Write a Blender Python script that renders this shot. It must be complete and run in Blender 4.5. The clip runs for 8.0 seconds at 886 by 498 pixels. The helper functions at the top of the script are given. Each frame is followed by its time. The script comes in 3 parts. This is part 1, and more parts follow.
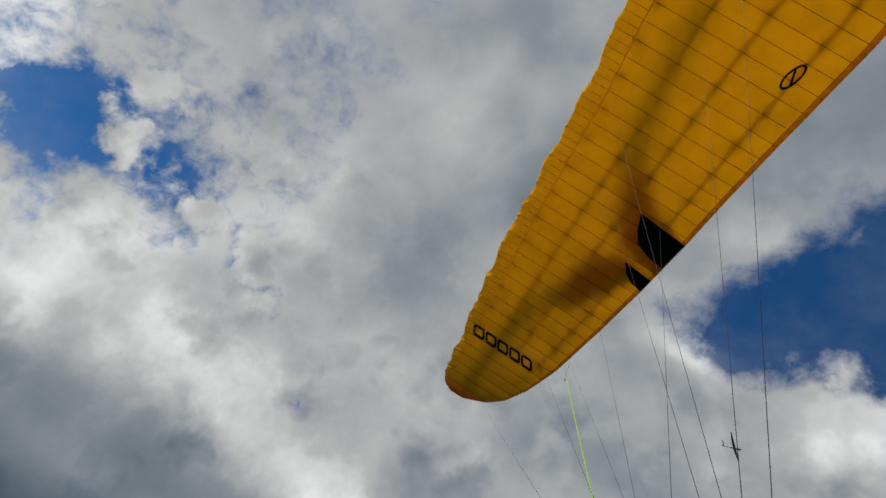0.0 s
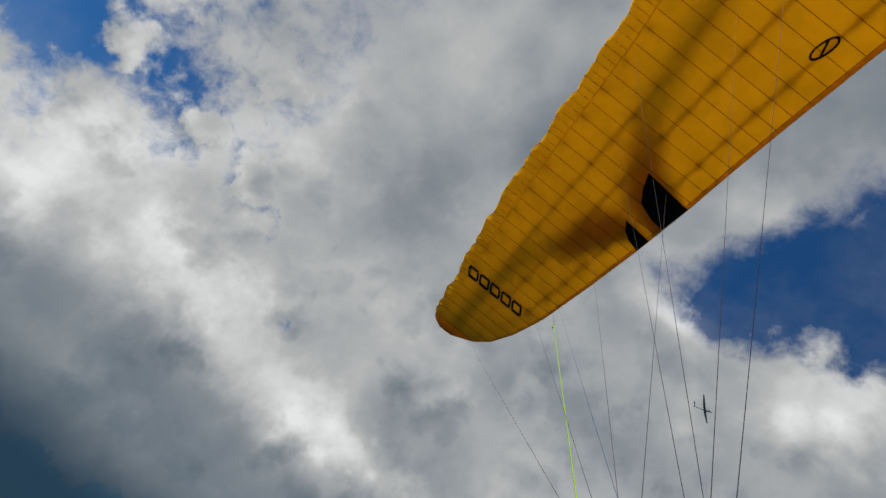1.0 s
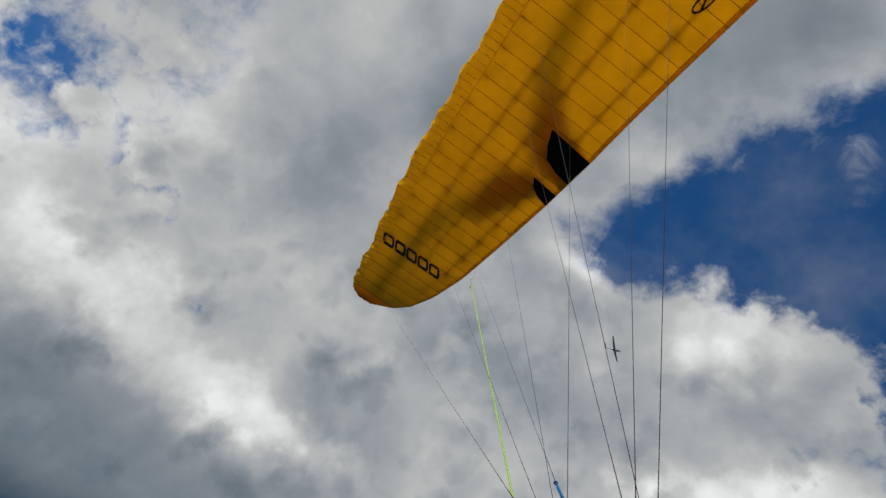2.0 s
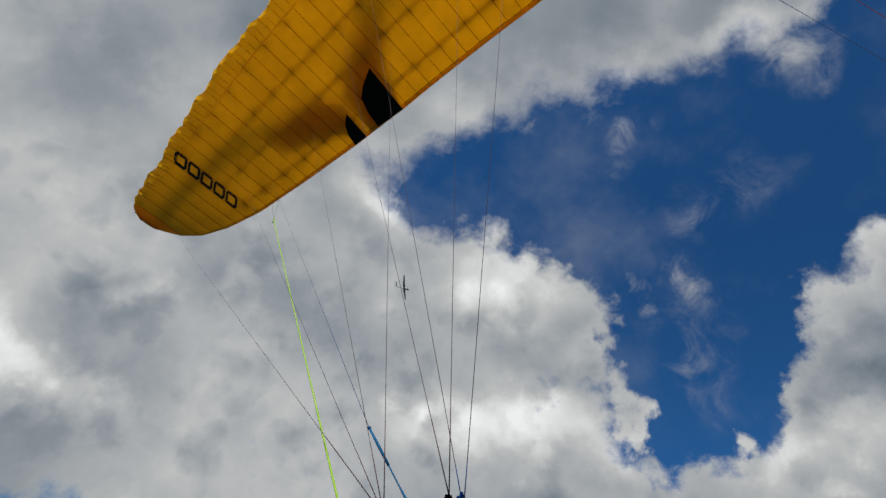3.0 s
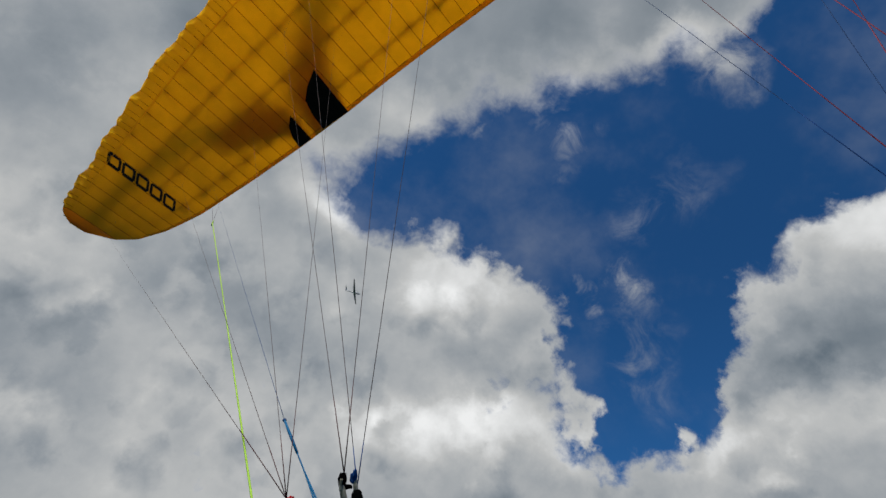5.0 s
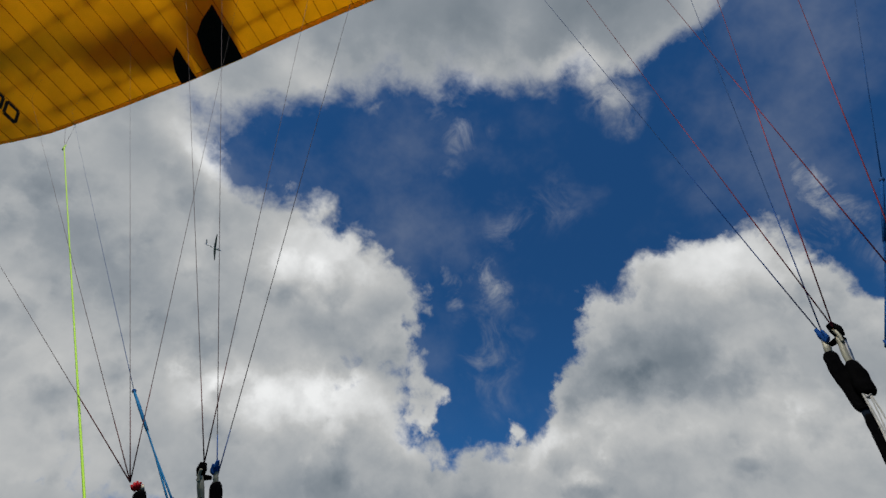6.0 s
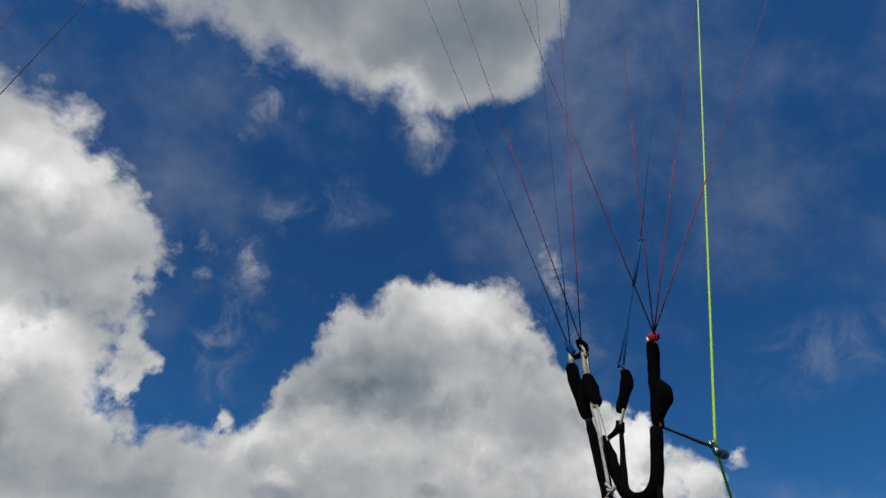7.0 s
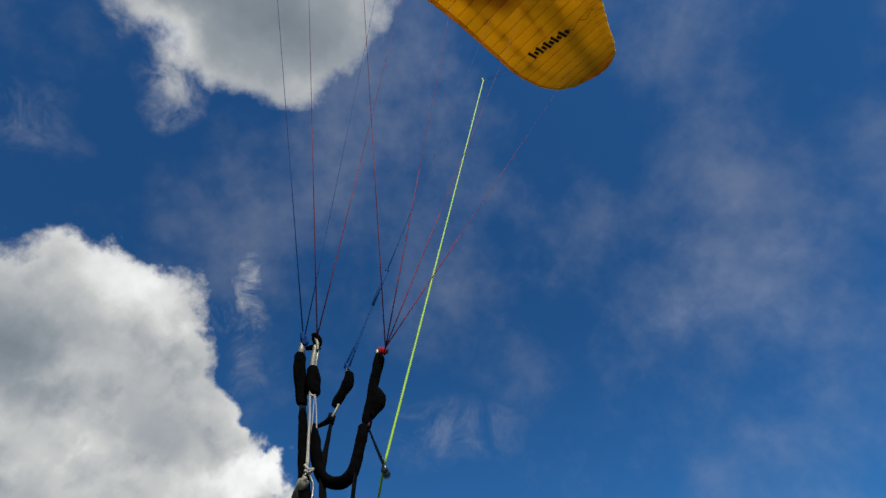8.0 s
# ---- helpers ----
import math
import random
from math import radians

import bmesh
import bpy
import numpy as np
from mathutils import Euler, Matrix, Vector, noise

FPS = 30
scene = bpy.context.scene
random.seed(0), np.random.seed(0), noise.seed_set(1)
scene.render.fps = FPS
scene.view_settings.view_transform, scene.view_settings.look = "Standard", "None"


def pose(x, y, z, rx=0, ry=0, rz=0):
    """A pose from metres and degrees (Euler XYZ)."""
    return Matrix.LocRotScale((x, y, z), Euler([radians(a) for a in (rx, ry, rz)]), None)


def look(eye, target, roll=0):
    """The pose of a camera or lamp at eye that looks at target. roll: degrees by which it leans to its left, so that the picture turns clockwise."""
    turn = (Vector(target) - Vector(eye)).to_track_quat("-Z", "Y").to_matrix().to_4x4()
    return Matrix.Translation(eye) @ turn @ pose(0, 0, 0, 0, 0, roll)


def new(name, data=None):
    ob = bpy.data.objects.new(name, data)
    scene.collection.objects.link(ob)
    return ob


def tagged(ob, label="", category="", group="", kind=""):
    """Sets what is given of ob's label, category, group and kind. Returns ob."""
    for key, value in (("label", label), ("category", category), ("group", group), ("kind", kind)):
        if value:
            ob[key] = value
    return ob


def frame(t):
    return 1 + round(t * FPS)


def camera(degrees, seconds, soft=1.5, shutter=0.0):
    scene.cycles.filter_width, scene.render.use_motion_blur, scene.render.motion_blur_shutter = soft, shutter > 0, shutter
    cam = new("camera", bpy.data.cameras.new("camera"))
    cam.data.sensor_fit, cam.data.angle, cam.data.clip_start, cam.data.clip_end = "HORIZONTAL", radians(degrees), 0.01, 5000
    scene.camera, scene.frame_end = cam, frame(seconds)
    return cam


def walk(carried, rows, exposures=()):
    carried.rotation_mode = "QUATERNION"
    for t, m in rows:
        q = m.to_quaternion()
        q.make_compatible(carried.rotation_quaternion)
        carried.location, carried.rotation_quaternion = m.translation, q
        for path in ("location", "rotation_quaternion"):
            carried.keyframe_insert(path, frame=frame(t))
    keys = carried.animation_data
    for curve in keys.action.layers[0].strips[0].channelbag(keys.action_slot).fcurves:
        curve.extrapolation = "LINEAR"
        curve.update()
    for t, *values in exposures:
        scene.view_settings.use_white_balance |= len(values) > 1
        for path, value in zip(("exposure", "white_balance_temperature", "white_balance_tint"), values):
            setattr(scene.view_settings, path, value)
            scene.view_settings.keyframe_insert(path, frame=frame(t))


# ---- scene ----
cam = camera(76.2, 8.0, soft=1.5)
walk(cam, [
    (0.0, pose(0.004, 0.015, 0.022, 141.48, -24.94, 17.82)),
    (0.5, pose(0.001, 0.007, 0.004, 139.12, -26.64, 17.21)),
    (1.0, pose(-0.001, 0.003, -0.003, 137.66, -28.76, 12.61)),
    (1.2, pose(-0.001, 0.006, 0.002, 138.17, -27.02, 10.54)),
    (2.3, pose(-0.030, 0.030, 0.029, 133.99, -16.95, 9.11)),
    (2.5, pose(-0.060, 0.030, 0.029, 133.80, -16.06, 3.78)),
    (3.0, pose(-0.055, -0.016, 0.019, 133.59, -9.09, -8.91)),
    (3.5, pose(-0.004, -0.021, 0.023, 133.78, -6.34, -6.25)),
    (4.0, pose(0.003, -0.015, 0.026, 133.45, -7.09, -6.93)),
    (4.5, pose(-0.004, -0.051, 0.005, 134.66, -7.22, -11.07)),
    (4.7, pose(-0.001, -0.038, -0.008, 134.31, -6.07, -11.25)),
    (5.8, pose(-0.026, -0.066, 0.010, 134.73, -4.67, -23.05)),
    (6.0, pose(-0.036, -0.041, 0.011, 133.74, -3.63, -28.33)),
    (6.5, pose(-0.040, -0.002, -0.011, 133.06, -1.72, -41.76)),
    (7.0, pose(-0.002, 0.029, 0.006, 135.10, -0.98, -57.70)),
    (7.5, pose(0.001, 0.072, -0.003, 135.05, 0.08, -76.87)),
    (8.0, pose(-0.008, 0.086, -0.027, 136.95, 3.98, -93.81)),
], exposures=[(0.0, -0.15), (1.2, -0.12), (2.3, -0.04), (3.5, 0.0), (6.5, 0.0), (7.5, 0.12), (8.0, 0.18)])

# ---- sky, sun ----
SUN_AZ, SUN_EL = -120.0, 68.0   # degrees clockwise from +y, and above the horizon


def bearing(az, el):
    a, e = radians(az), radians(el)
    return Vector((math.sin(a) * math.cos(e), math.cos(a) * math.cos(e), math.sin(e)))


sun = new("sun", bpy.data.lights.new("sun", "SUN"))
sun.data.energy, sun.data.angle, sun.data.color = 4.3, radians(0.5), (1.0, 0.95, 0.88)
sun.matrix_world = look(bearing(SUN_AZ, SUN_EL) * 50, (0, 0, 0))


def settle(n, operation=None, use_clamp=None, interpolation_type=None, data_type=None, blend_type=None, feature=None, **sky):
    """Sets the choices of a node that are given."""
    if data_type:
        n.data_type = data_type
    if operation:
        n.operation = operation
    if use_clamp is not None:
        n.use_clamp = use_clamp
    if interpolation_type:
        n.interpolation_type = interpolation_type
    if blend_type:
        n.blend_type = blend_type
    if feature:
        n.feature = feature
    if sky:
        n.sky_type, n.sun_disc = sky["sky_type"], sky["sun_disc"]
        n.sun_elevation, n.sun_rotation, n.altitude = sky["sun_elevation"], sky["sun_rotation"], sky["altitude"]
        n.air_density, n.dust_density, n.ozone_density = sky["air_density"], sky["dust_density"], sky["ozone_density"]


class Nodes:
    """Short hand for building node trees."""

    def __init__(self, tree):
        self.tree = tree
        tree.nodes.clear()

    def add(self, kind, ins=(), **props):
        n = self.tree.nodes.new(kind)
        settle(n, **props)
        items = ins.items() if isinstance(ins, dict) else enumerate(ins)
        for k, v in items:
            if isinstance(v, bpy.types.NodeSocket):
                self.tree.links.new(v, n.inputs[k])
            elif v is not None:
                n.inputs[k].default_value = v
        return n

    def math(self, op, a, b=None, c=None, clamp=False):
        return self.add("ShaderNodeMath", [a, b, c], operation=op, use_clamp=clamp).outputs[0]

    def vec(self, op, a, b=None, c=None, out=0):
        return self.add("ShaderNodeVectorMath", [a, b, c], operation=op).outputs[out]

    def noise(self, v, scale, detail=4.0, rough=0.55, dist=0.0, color=False):
        n = self.add("ShaderNodeTexNoise", {"Vector": v, "Scale": scale, "Detail": detail, "Roughness": rough, "Distortion": dist})
        return n.outputs["Color" if color else 0]

    def ramp(self, x, a, b, lo=0.0, hi=1.0, kind="SMOOTHSTEP"):
        return self.add("ShaderNodeMapRange", [x, a, b, lo, hi], interpolation_type=kind).outputs[0]

    def mix(self, k, a, b, blend="MIX"):
        n = self.add("ShaderNodeMix", data_type="RGBA", blend_type=blend)
        for i, v in ((0, k), (6, a), (7, b)):
            if isinstance(v, bpy.types.NodeSocket):
                self.tree.links.new(v, n.inputs[i])
            else:
                n.inputs[i].default_value = v
        return n.outputs[2]


# Clouds by bearing: azimuth, elevation, half width, half height (degrees), weight.
BANKS = [
    (-45, 38, 50, 22, 1.3), (-16, 37, 30, 14, 1.2), (8, 36, 15, 10, 1.1), (17, 38, 10, 6, 0.9), (20, 30, 9, 6, 0.7), (-50, 66, 70, 20, 1.3), (-22, 62, 22, 10, 1.0),
    (16, 70, 75, 14, 1.3), (62, 69, 34, 14, 1.2), (-12, 57, 16, 6, 0.9), (-40, 16, 75, 14, 1.3), (10, 22, 20, 8, 1.2), (40, 18, 30, 8, 1.2), (2, 30, 12, 6, 0.8),
    (51, 37, 12, 8, 1.25), (60, 39, 11, 7, 1.0), (46, 31, 9, 7, 0.9), (64, 32, 9, 8, 1.0), (50, 26, 22, 7, 1.25), (72, 27, 11, 6, 0.9), (72, 20, 20, 7, 1.1), (-66, 8, 24, 10, 0.9),
    (128, 12, 14, 5, 0.9), (-105, 36, 30, 34, 1.1),
]
GAPS = [
    (-86, 27, 4, 5, -0.5), (-49, 25, 5, 4, -0.6), (-62, 31, 4, 4, -0.4), (31, 36, 5, 8, -0.55), (4, 49, 11, 2.6, -0.8), (20, 50, 15, 3.6, -1.1),
    (42, 50.5, 18, 4.5, -1.3), (66, 52, 20, 7, -1.2), (88, 42, 16, 14, -1.2), (112, 42, 36, 28, -1.6), (104, 60, 30, 10, -0.8),
]
PUFFS = [(26, 40, 1.5, 2.4, 0.9), (30, 41.5, 2.2, 4.2, 0.8), (30, 33, 5, 6, 0.45), (69, 41, 1.6, 2.2, 0.9), (73, 42, 2.4, 4.5, 0.9), (73, 36, 3, 4, 0.35),
         (24, 56, 5, 3, 0.6), (50, 57, 6, 3, 0.8), (80, 57, 6, 4, 0.5), (96, 29, 10, 4, 0.22), (36, 48, 8, 3, 0.3)]
LIGHTS = [
    (-57, 21, 12, 6, 1.0), (-94, 22, 9, 12, 1.3), (-74, 19, 9, 9, 0.9), (-36, 33, 10, 6, 0.5), (-20, 40, 8, 6, 0.3), (10, 40, 12, 5, 0.8), (10, 25, 16, 4, 0.7), (-8, 46, 10, 3, 0.6), (-2, 57, 8, 3, 0.5),
    (56, 40, 12, 5, 0.9), (44, 25, 18, 3.5, 0.6), (-42, 19, 10, 6, 0.8), (-31, 19, 8, 3.5, 0.8), (-60, 55, 20, 10, 0.2), (26, 59, 8, 3, 0.5), (46, 60, 10, 3, 0.6), (70, 24, 14, 3.5, 0.6),
]
DARKS = [
    (-48, 43, 14, 6, 0.4), (-14, 33, 16, 4, 0.5), (14, 31, 8, 3, 0.5), (20, 66, 40, 6, 0.5), (-30, 58, 24, 7, 0.5),
    (-50, 12, 30, 5, 0.4), (50, 31, 13, 3.5, 0.6), (66, 68, 28, 6, 0.5), (-100, 50, 30, 20, 0.3), (30, 17, 30, 3, 0.4),
]

world = bpy.data.worlds.new("sky")
scene.world, world.use_nodes = world, True
n = Nodes(world.node_tree)
way = n.add("ShaderNodeTexCoord").outputs["Generated"]
axis = n.add("ShaderNodeSeparateXYZ", [way])
az = n.math("DEGREES", n.math("ARCTAN2", axis.outputs[0], axis.outputs[1]))
el = n.math("DEGREES", n.math("ARCSINE", axis.outputs[2]))
spot = n.add("ShaderNodeCombineXYZ", [az, el, 0.0]).outputs[0]
swirl = n.vec("SUBTRACT", n.noise(way, 3.2, 3.0, color=True), (0.5, 0.5, 0.5))
ruffle = n.vec("SUBTRACT", n.noise(way, 11.0, 6.0, 0.6, color=True), (0.5, 0.5, 0.5))
spot = n.vec("ADD", spot, n.vec("MULTIPLY", swirl, (17, 10, 0)))
spot = n.vec("ADD", spot, n.vec("MULTIPLY", ruffle, (10, 7, 0)))


def field(blobs):
    total = None
    for a, e, w, h, weight in blobs:
        q = n.vec("MULTIPLY_ADD", spot, (1 / w, 1 / h, 0), (-a / w, -e / h, 0))
        v = n.ramp(n.vec("LENGTH", q, out=1), 0.0, 1.25, weight, 0.0)
        total = v if total is None else n.math("ADD", total, v)
    return total


def lobes(v, scale, detail=1.5):
    """Rounded cauliflower heads, 1 in the middle of each."""
    t = n.add("ShaderNodeTexVoronoi", {"Vector": v, "Scale": scale, "Detail": detail, "Roughness": 0.5, "Smoothness": 0.35}, feature="SMOOTH_F1")
    return n.ramp(t.outputs["Distance"], 0.05, 0.75, 1.0, 0.0, "LINEAR")


curled = n.vec("ADD", way, n.vec("MULTIPLY", ruffle, (0.10, 0.10, 0.10)))
ahead = tuple(bearing(-95, 65) * 0.035)
heads = lobes(curled, 9.0)
heads_lit = n.math("SUBTRACT", heads, lobes(n.vec("ADD", curled, ahead), 9.0))
crisp = n.ramp(el, 30.0, 52.0, 1.0, 0.25)     # low clouds are hard-edged, the high sheet is soft
body = n.math("MINIMUM", field(BANKS), 1.4)
fine = n.noise(way, 7.0, 9.0, 0.56)
density = n.math("ADD", n.math("ADD", body, field(GAPS)), n.math("MULTIPLY_ADD", fine, 1.1, -0.55))
density = n.math("ADD", density, n.math("MULTIPLY", n.math("MULTIPLY_ADD", heads, 0.8, -0.45), crisp))
density = n.math("ADD", density, n.math("MULTIPLY_ADD", n.noise(way, 34.0, 6.0, 0.62, 0.4), 0.5, -0.25))
cover = n.ramp(density, 0.15, n.ramp(el, 30.0, 55.0, 0.5, 0.85))
wisps = n.math("MULTIPLY", field(PUFFS), n.ramp(n.noise(way, 14.0, 8.0, 0.65, 0.6), 0.38, 0.75))
veil = n.math("MULTIPLY", n.ramp(n.noise(way, 3.0, 6.0, 0.6), 0.42, 0.78), 0.24)
cover = n.math("MAXIMUM", cover, n.math("MAXIMUM", n.math("MINIMUM", wisps, 0.85), veil))
# relief: the side of each billow towards the sun is brighter
toward = tuple(bearing(-95, 70) * 0.05)
relief = n.math("SUBTRACT", n.noise(way, 5.0, 7.0, 0.52), n.noise(n.vec("ADD", way, toward), 5.0, 7.0, 0.52))
big = n.math("SUBTRACT", n.noise(way, 2.4, 2.0), 0.5)
middle = n.math("SUBTRACT", n.noise(way, 4.6, 5.0, 0.5, 0.5), 0.5)
shine = n.math("MULTIPLY_ADD", relief, 0.42, 0.46)
shine = n.math("ADD", shine, n.math("MULTIPLY", n.math("MULTIPLY", heads_lit, 0.42), crisp))
shine = n.math("ADD", shine, n.math("MULTIPLY", big, 0.55))
shine = n.math("ADD", shine, n.math("MULTIPLY", middle, 0.42))
shine = n.math("ADD", shine, n.math("MULTIPLY", n.math("SUBTRACT", field(LIGHTS), field(DARKS)), 0.5))
rim = n.math("MULTIPLY", n.ramp(density, 0.25, 1.2, 1.0, 0.0), 0.2)
shine = n.math("ADD", shine, rim, clamp=True)
tone = n.add("ShaderNodeValToRGB", [shine])
ramp = tone.color_ramp
ramp.elements[0].position, ramp.elements[0].color = 0.0, (0.13, 0.165, 0.20, 1)
ramp.elements[1].position, ramp.elements[1].color = 1.0, (0.85, 0.86, 0.86, 1)
for at, col in ((0.35, (0.27, 0.30, 0.33, 1)), (0.7, (0.50, 0.51, 0.51, 1))):
    ramp.elements.new(at).color = col
blue = n.add("ShaderNodeTexSky", sky_type="NISHITA", sun_disc=False, sun_elevation=radians(SUN_EL), sun_rotation=radians(SUN_AZ),
             altitude=900.0, air_density=1.0, dust_density=0.4, ozone_density=3.0).outputs[0]
SKY = 0.066
sky_col = n.mix(1.0, blue, (SKY * 0.23, SKY * 0.68, SKY * 1.04, 1), "MULTIPLY")
haze = n.ramp(el, 14.0, 44.0, 1.25, 1.0)
sky_col = n.mix(1.0, sky_col, n.add("ShaderNodeCombineXYZ", [haze, haze, haze]).outputs[0], "MULTIPLY")
col = n.mix(cover, sky_col, tone.outputs[0])
col = n.mix(n.ramp(el, 5.0, 17.0, 0.8, 0.0), col, (0.085, 0.13, 0.17, 1))
col = n.mix(n.ramp(el, 3.0, 10.0, 0.9, 0.0), col, (0.012, 0.04, 0.075, 1))
back = n.add("ShaderNodeBackground", [col, 1.0])
n.add("ShaderNodeOutputWorld", [back.outputs[0]])


# ---- materials ----
def material(name):
    m = bpy.data.materials.new(name)
    m.use_nodes = True
    k = Nodes(m.node_tree)
    return m, k, k.add("ShaderNodeTexCoord").outputs["Object"]


def fabric(name, front, through_col, through_share, grain=1.0):
    """Thin woven nylon that lets part of the light through."""
    m, k, p = material(name)
    speck = k.noise(p, 5.0, 3.0, 0.5)
    cloth = k.noise(p, 260.0, 2.0)
    each = k.add("ShaderNodeObjectInfo").outputs["Random"]
    shade = k.math("ADD", k.ramp(speck, 0.3, 0.7, 0.93, 1.05), k.math("MULTIPLY_ADD", each, 0.08, -0.04))
    shade = k.math("MULTIPLY", shade, k.ramp(cloth, 0.3, 0.7, 0.94, 1.04))
    a = k.mix(1.0, (*front, 1), k.add("ShaderNodeCombineColor", [shade, shade, shade]).outputs[0], "MULTIPLY")
    b = k.mix(1.0, (*through_col, 1), k.add("ShaderNodeCombineColor", [shade, shade, shade]).outputs[0], "MULTIPLY")
    puck = k.add("ShaderNodeBump", {"Strength": 0.35 * grain, "Distance": 0.01, "Height": k.noise(p, 7.0, 4.0, 0.5, 0.8)}).outputs[0]
    d = k.add("ShaderNodeBsdfPrincipled", {"Base Color": a, "Roughness": 0.62, "Specular IOR Level": 0.25, "Normal": puck}).outputs[0]
    t = k.add("ShaderNodeBsdfTranslucent", {"Color": b, "Normal": puck}).outputs[0]
    k.add("ShaderNodeOutputMaterial", [k.add("ShaderNodeMixShader", [through_share, d, t]).outputs[0]])
    return m


def surface(name, base, other, rough=0.6, metal=0.0, scale=40.0, bump=0.3, depth=0.001, stretch=(1, 1, 1), spec=0.4):
    """A plain solid surface with grain at two scales."""
    m, k, p = material(name)
    q = k.vec("MULTIPLY", p, stretch)
    f1 = k.noise(q, scale, 6.0, 0.6)
    f2 = k.noise(q, scale * 7, 3.0)
    mix = k.math("ADD", k.math("MULTIPLY", k.ramp(f1, 0.35, 0.65), 0.7), k.math("MULTIPLY", f2, 0.3))
    c = k.mix(mix, (*base, 1), (*other, 1))
    h = k.add("ShaderNodeBump", {"Strength": bump, "Distance": depth, "Height": k.math("ADD", f1, f2)}).outputs[0]
    s = k.add("ShaderNodeBsdfPrincipled", {"Base Color": c, "Roughness": k.ramp(f2, 0.2, 0.8, rough - 0.08, rough + 0.1), "Metallic": metal,
                                           "Specular IOR Level": spec, "Normal": h}).outputs[0]
    k.add("ShaderNodeOutputMaterial", [s])
    return m


YELLOW = fabric("yellow_ripstop", (0.70, 0.355, 0.015), (0.80, 0.505, 0.025), 0.58)
YELLOW_TOP = fabric("yellow_ripstop_top", (0.80, 0.43, 0.03), (0.90, 0.60, 0.06), 0.62)
TOP_GREY = fabric("grey_ripstop", (0.10, 0.12, 0.09), (0.26, 0.40, 0.12), 0.55)
TOP_RED = fabric("dark_red_ripstop", (0.06, 0.010, 0.007), (0.36, 0.03, 0.010), 0.40)
BLACK_CLOTH = surface("black_ripstop", (0.004, 0.004, 0.004), (0.008, 0.008, 0.008), 0.8, scale=30, spec=0.1)
SEAM = fabric("seam_thread", (0.30, 0.12, 0.009), (0.40, 0.16, 0.012), 0.45)
TAPE = fabric("edge_tape", (0.80, 0.44, 0.03), (0.92, 0.54, 0.04), 0.6)
TIP_TAPE = fabric("tip_binding", (0.80, 0.30, 0.015), (0.92, 0.34, 0.02), 0.62)
INK = surface("black_print", (0.006, 0.006, 0.006), (0.014, 0.012, 0.01), 0.75, scale=30, bump=0.05)
NEOPRENE = surface("black_neoprene", (0.0012, 0.0012, 0.0014), (0.003, 0.003, 0.0034), 0.95, scale=160, bump=0.9, depth=0.0012, spec=0.015)
WEBBING = surface("black_webbing", (0.0015, 0.0015, 0.0018), (0.004, 0.004, 0.0045), 0.9, scale=260, bump=0.8, depth=0.0006, spec=0.03)
BLUE_WEB = surface("blue_webbing", (0.002, 0.005, 0.010), (0.004, 0.010, 0.020), 0.85, scale=260, bump=0.8, depth=0.0006, spec=0.08)
STEEL = surface("steel", (0.36, 0.35, 0.33), (0.22, 0.22, 0.21), 0.38, metal=1.0, scale=120, bump=0.1)
GUNMETAL = surface("gunmetal", (0.07, 0.075, 0.08), (0.16, 0.165, 0.17), 0.4, metal=0.9, scale=140, bump=0.2)
ALLOY = surface("dull_alloy", (0.15, 0.145, 0.11), (0.30, 0.29, 0.22), 0.55, metal=0.5, scale=150, bump=0.15)
WHITE_CORD = surface("white_cord", (0.46, 0.45, 0.41), (0.30, 0.29, 0.26), 0.85, scale=300, bump=0.8, depth=0.0006)
RED_LINE = surface("red_line", (0.24, 0.030, 0.042), (0.17, 0.022, 0.034), 0.7, scale=300, spec=0.05)
BROWN_LINE = surface("dark_red_line", (0.075, 0.022, 0.022), (0.055, 0.018, 0.020), 0.7, scale=300, spec=0.05)
DARK_LINE = surface("dark_line", (0.065, 0.045, 0.045), (0.09, 0.065, 0.065), 0.7, scale=300, spec=0.05)
BLUE_LINE = surface("blue_line", (0.004, 0.035, 0.15), (0.007, 0.055, 0.21), 0.8, scale=300, spec=0.05)
NAVY_LINE = surface("navy_line", (0.014, 0.050, 0.15), (0.022, 0.070, 0.19), 0.7, scale=300, spec=0.05)
MID_BLUE = surface("mid_blue_sheath", (0.004, 0.06, 0.20), (0.003, 0.04, 0.14), 0.8, scale=300, spec=0.05)
LIGHT_BLUE = surface("light_blue_sheath", (0.010, 0.12, 0.26), (0.008, 0.085, 0.20), 0.8, scale=300, spec=0.05)
LIME_LINE = surface("lime_line", (0.32, 0.58, 0.014), (0.28, 0.52, 0.012), 0.65, scale=300)
TEAL_CORD = surface("teal_cord", (0.012, 0.022, 0.03), (0.03, 0.06, 0.075), 0.75, scale=400, bump=0.8)
RED_BAND = surface("red_band", (0.40, 0.008, 0.014), (0.26, 0.006, 0.010), 0.8, scale=200, spec=0.1)
WHITE_GEL = surface("white_gelcoat", (0.55, 0.55, 0.55), (0.48, 0.48, 0.49), 0.35, scale=0.6, bump=0.02)
# the white gelcoat again, with the wings' shade put into its colour
SHADED_GEL = surface("shaded_gelcoat", (0.20, 0.205, 0.22), (0.16, 0.165, 0.18), 0.4, scale=0.6, bump=0.02)
CANOPY_GLASS = surface("tinted_canopy", (0.02, 0.025, 0.03), (0.03, 0.035, 0.04), 0.1, scale=2.0, bump=0.0)


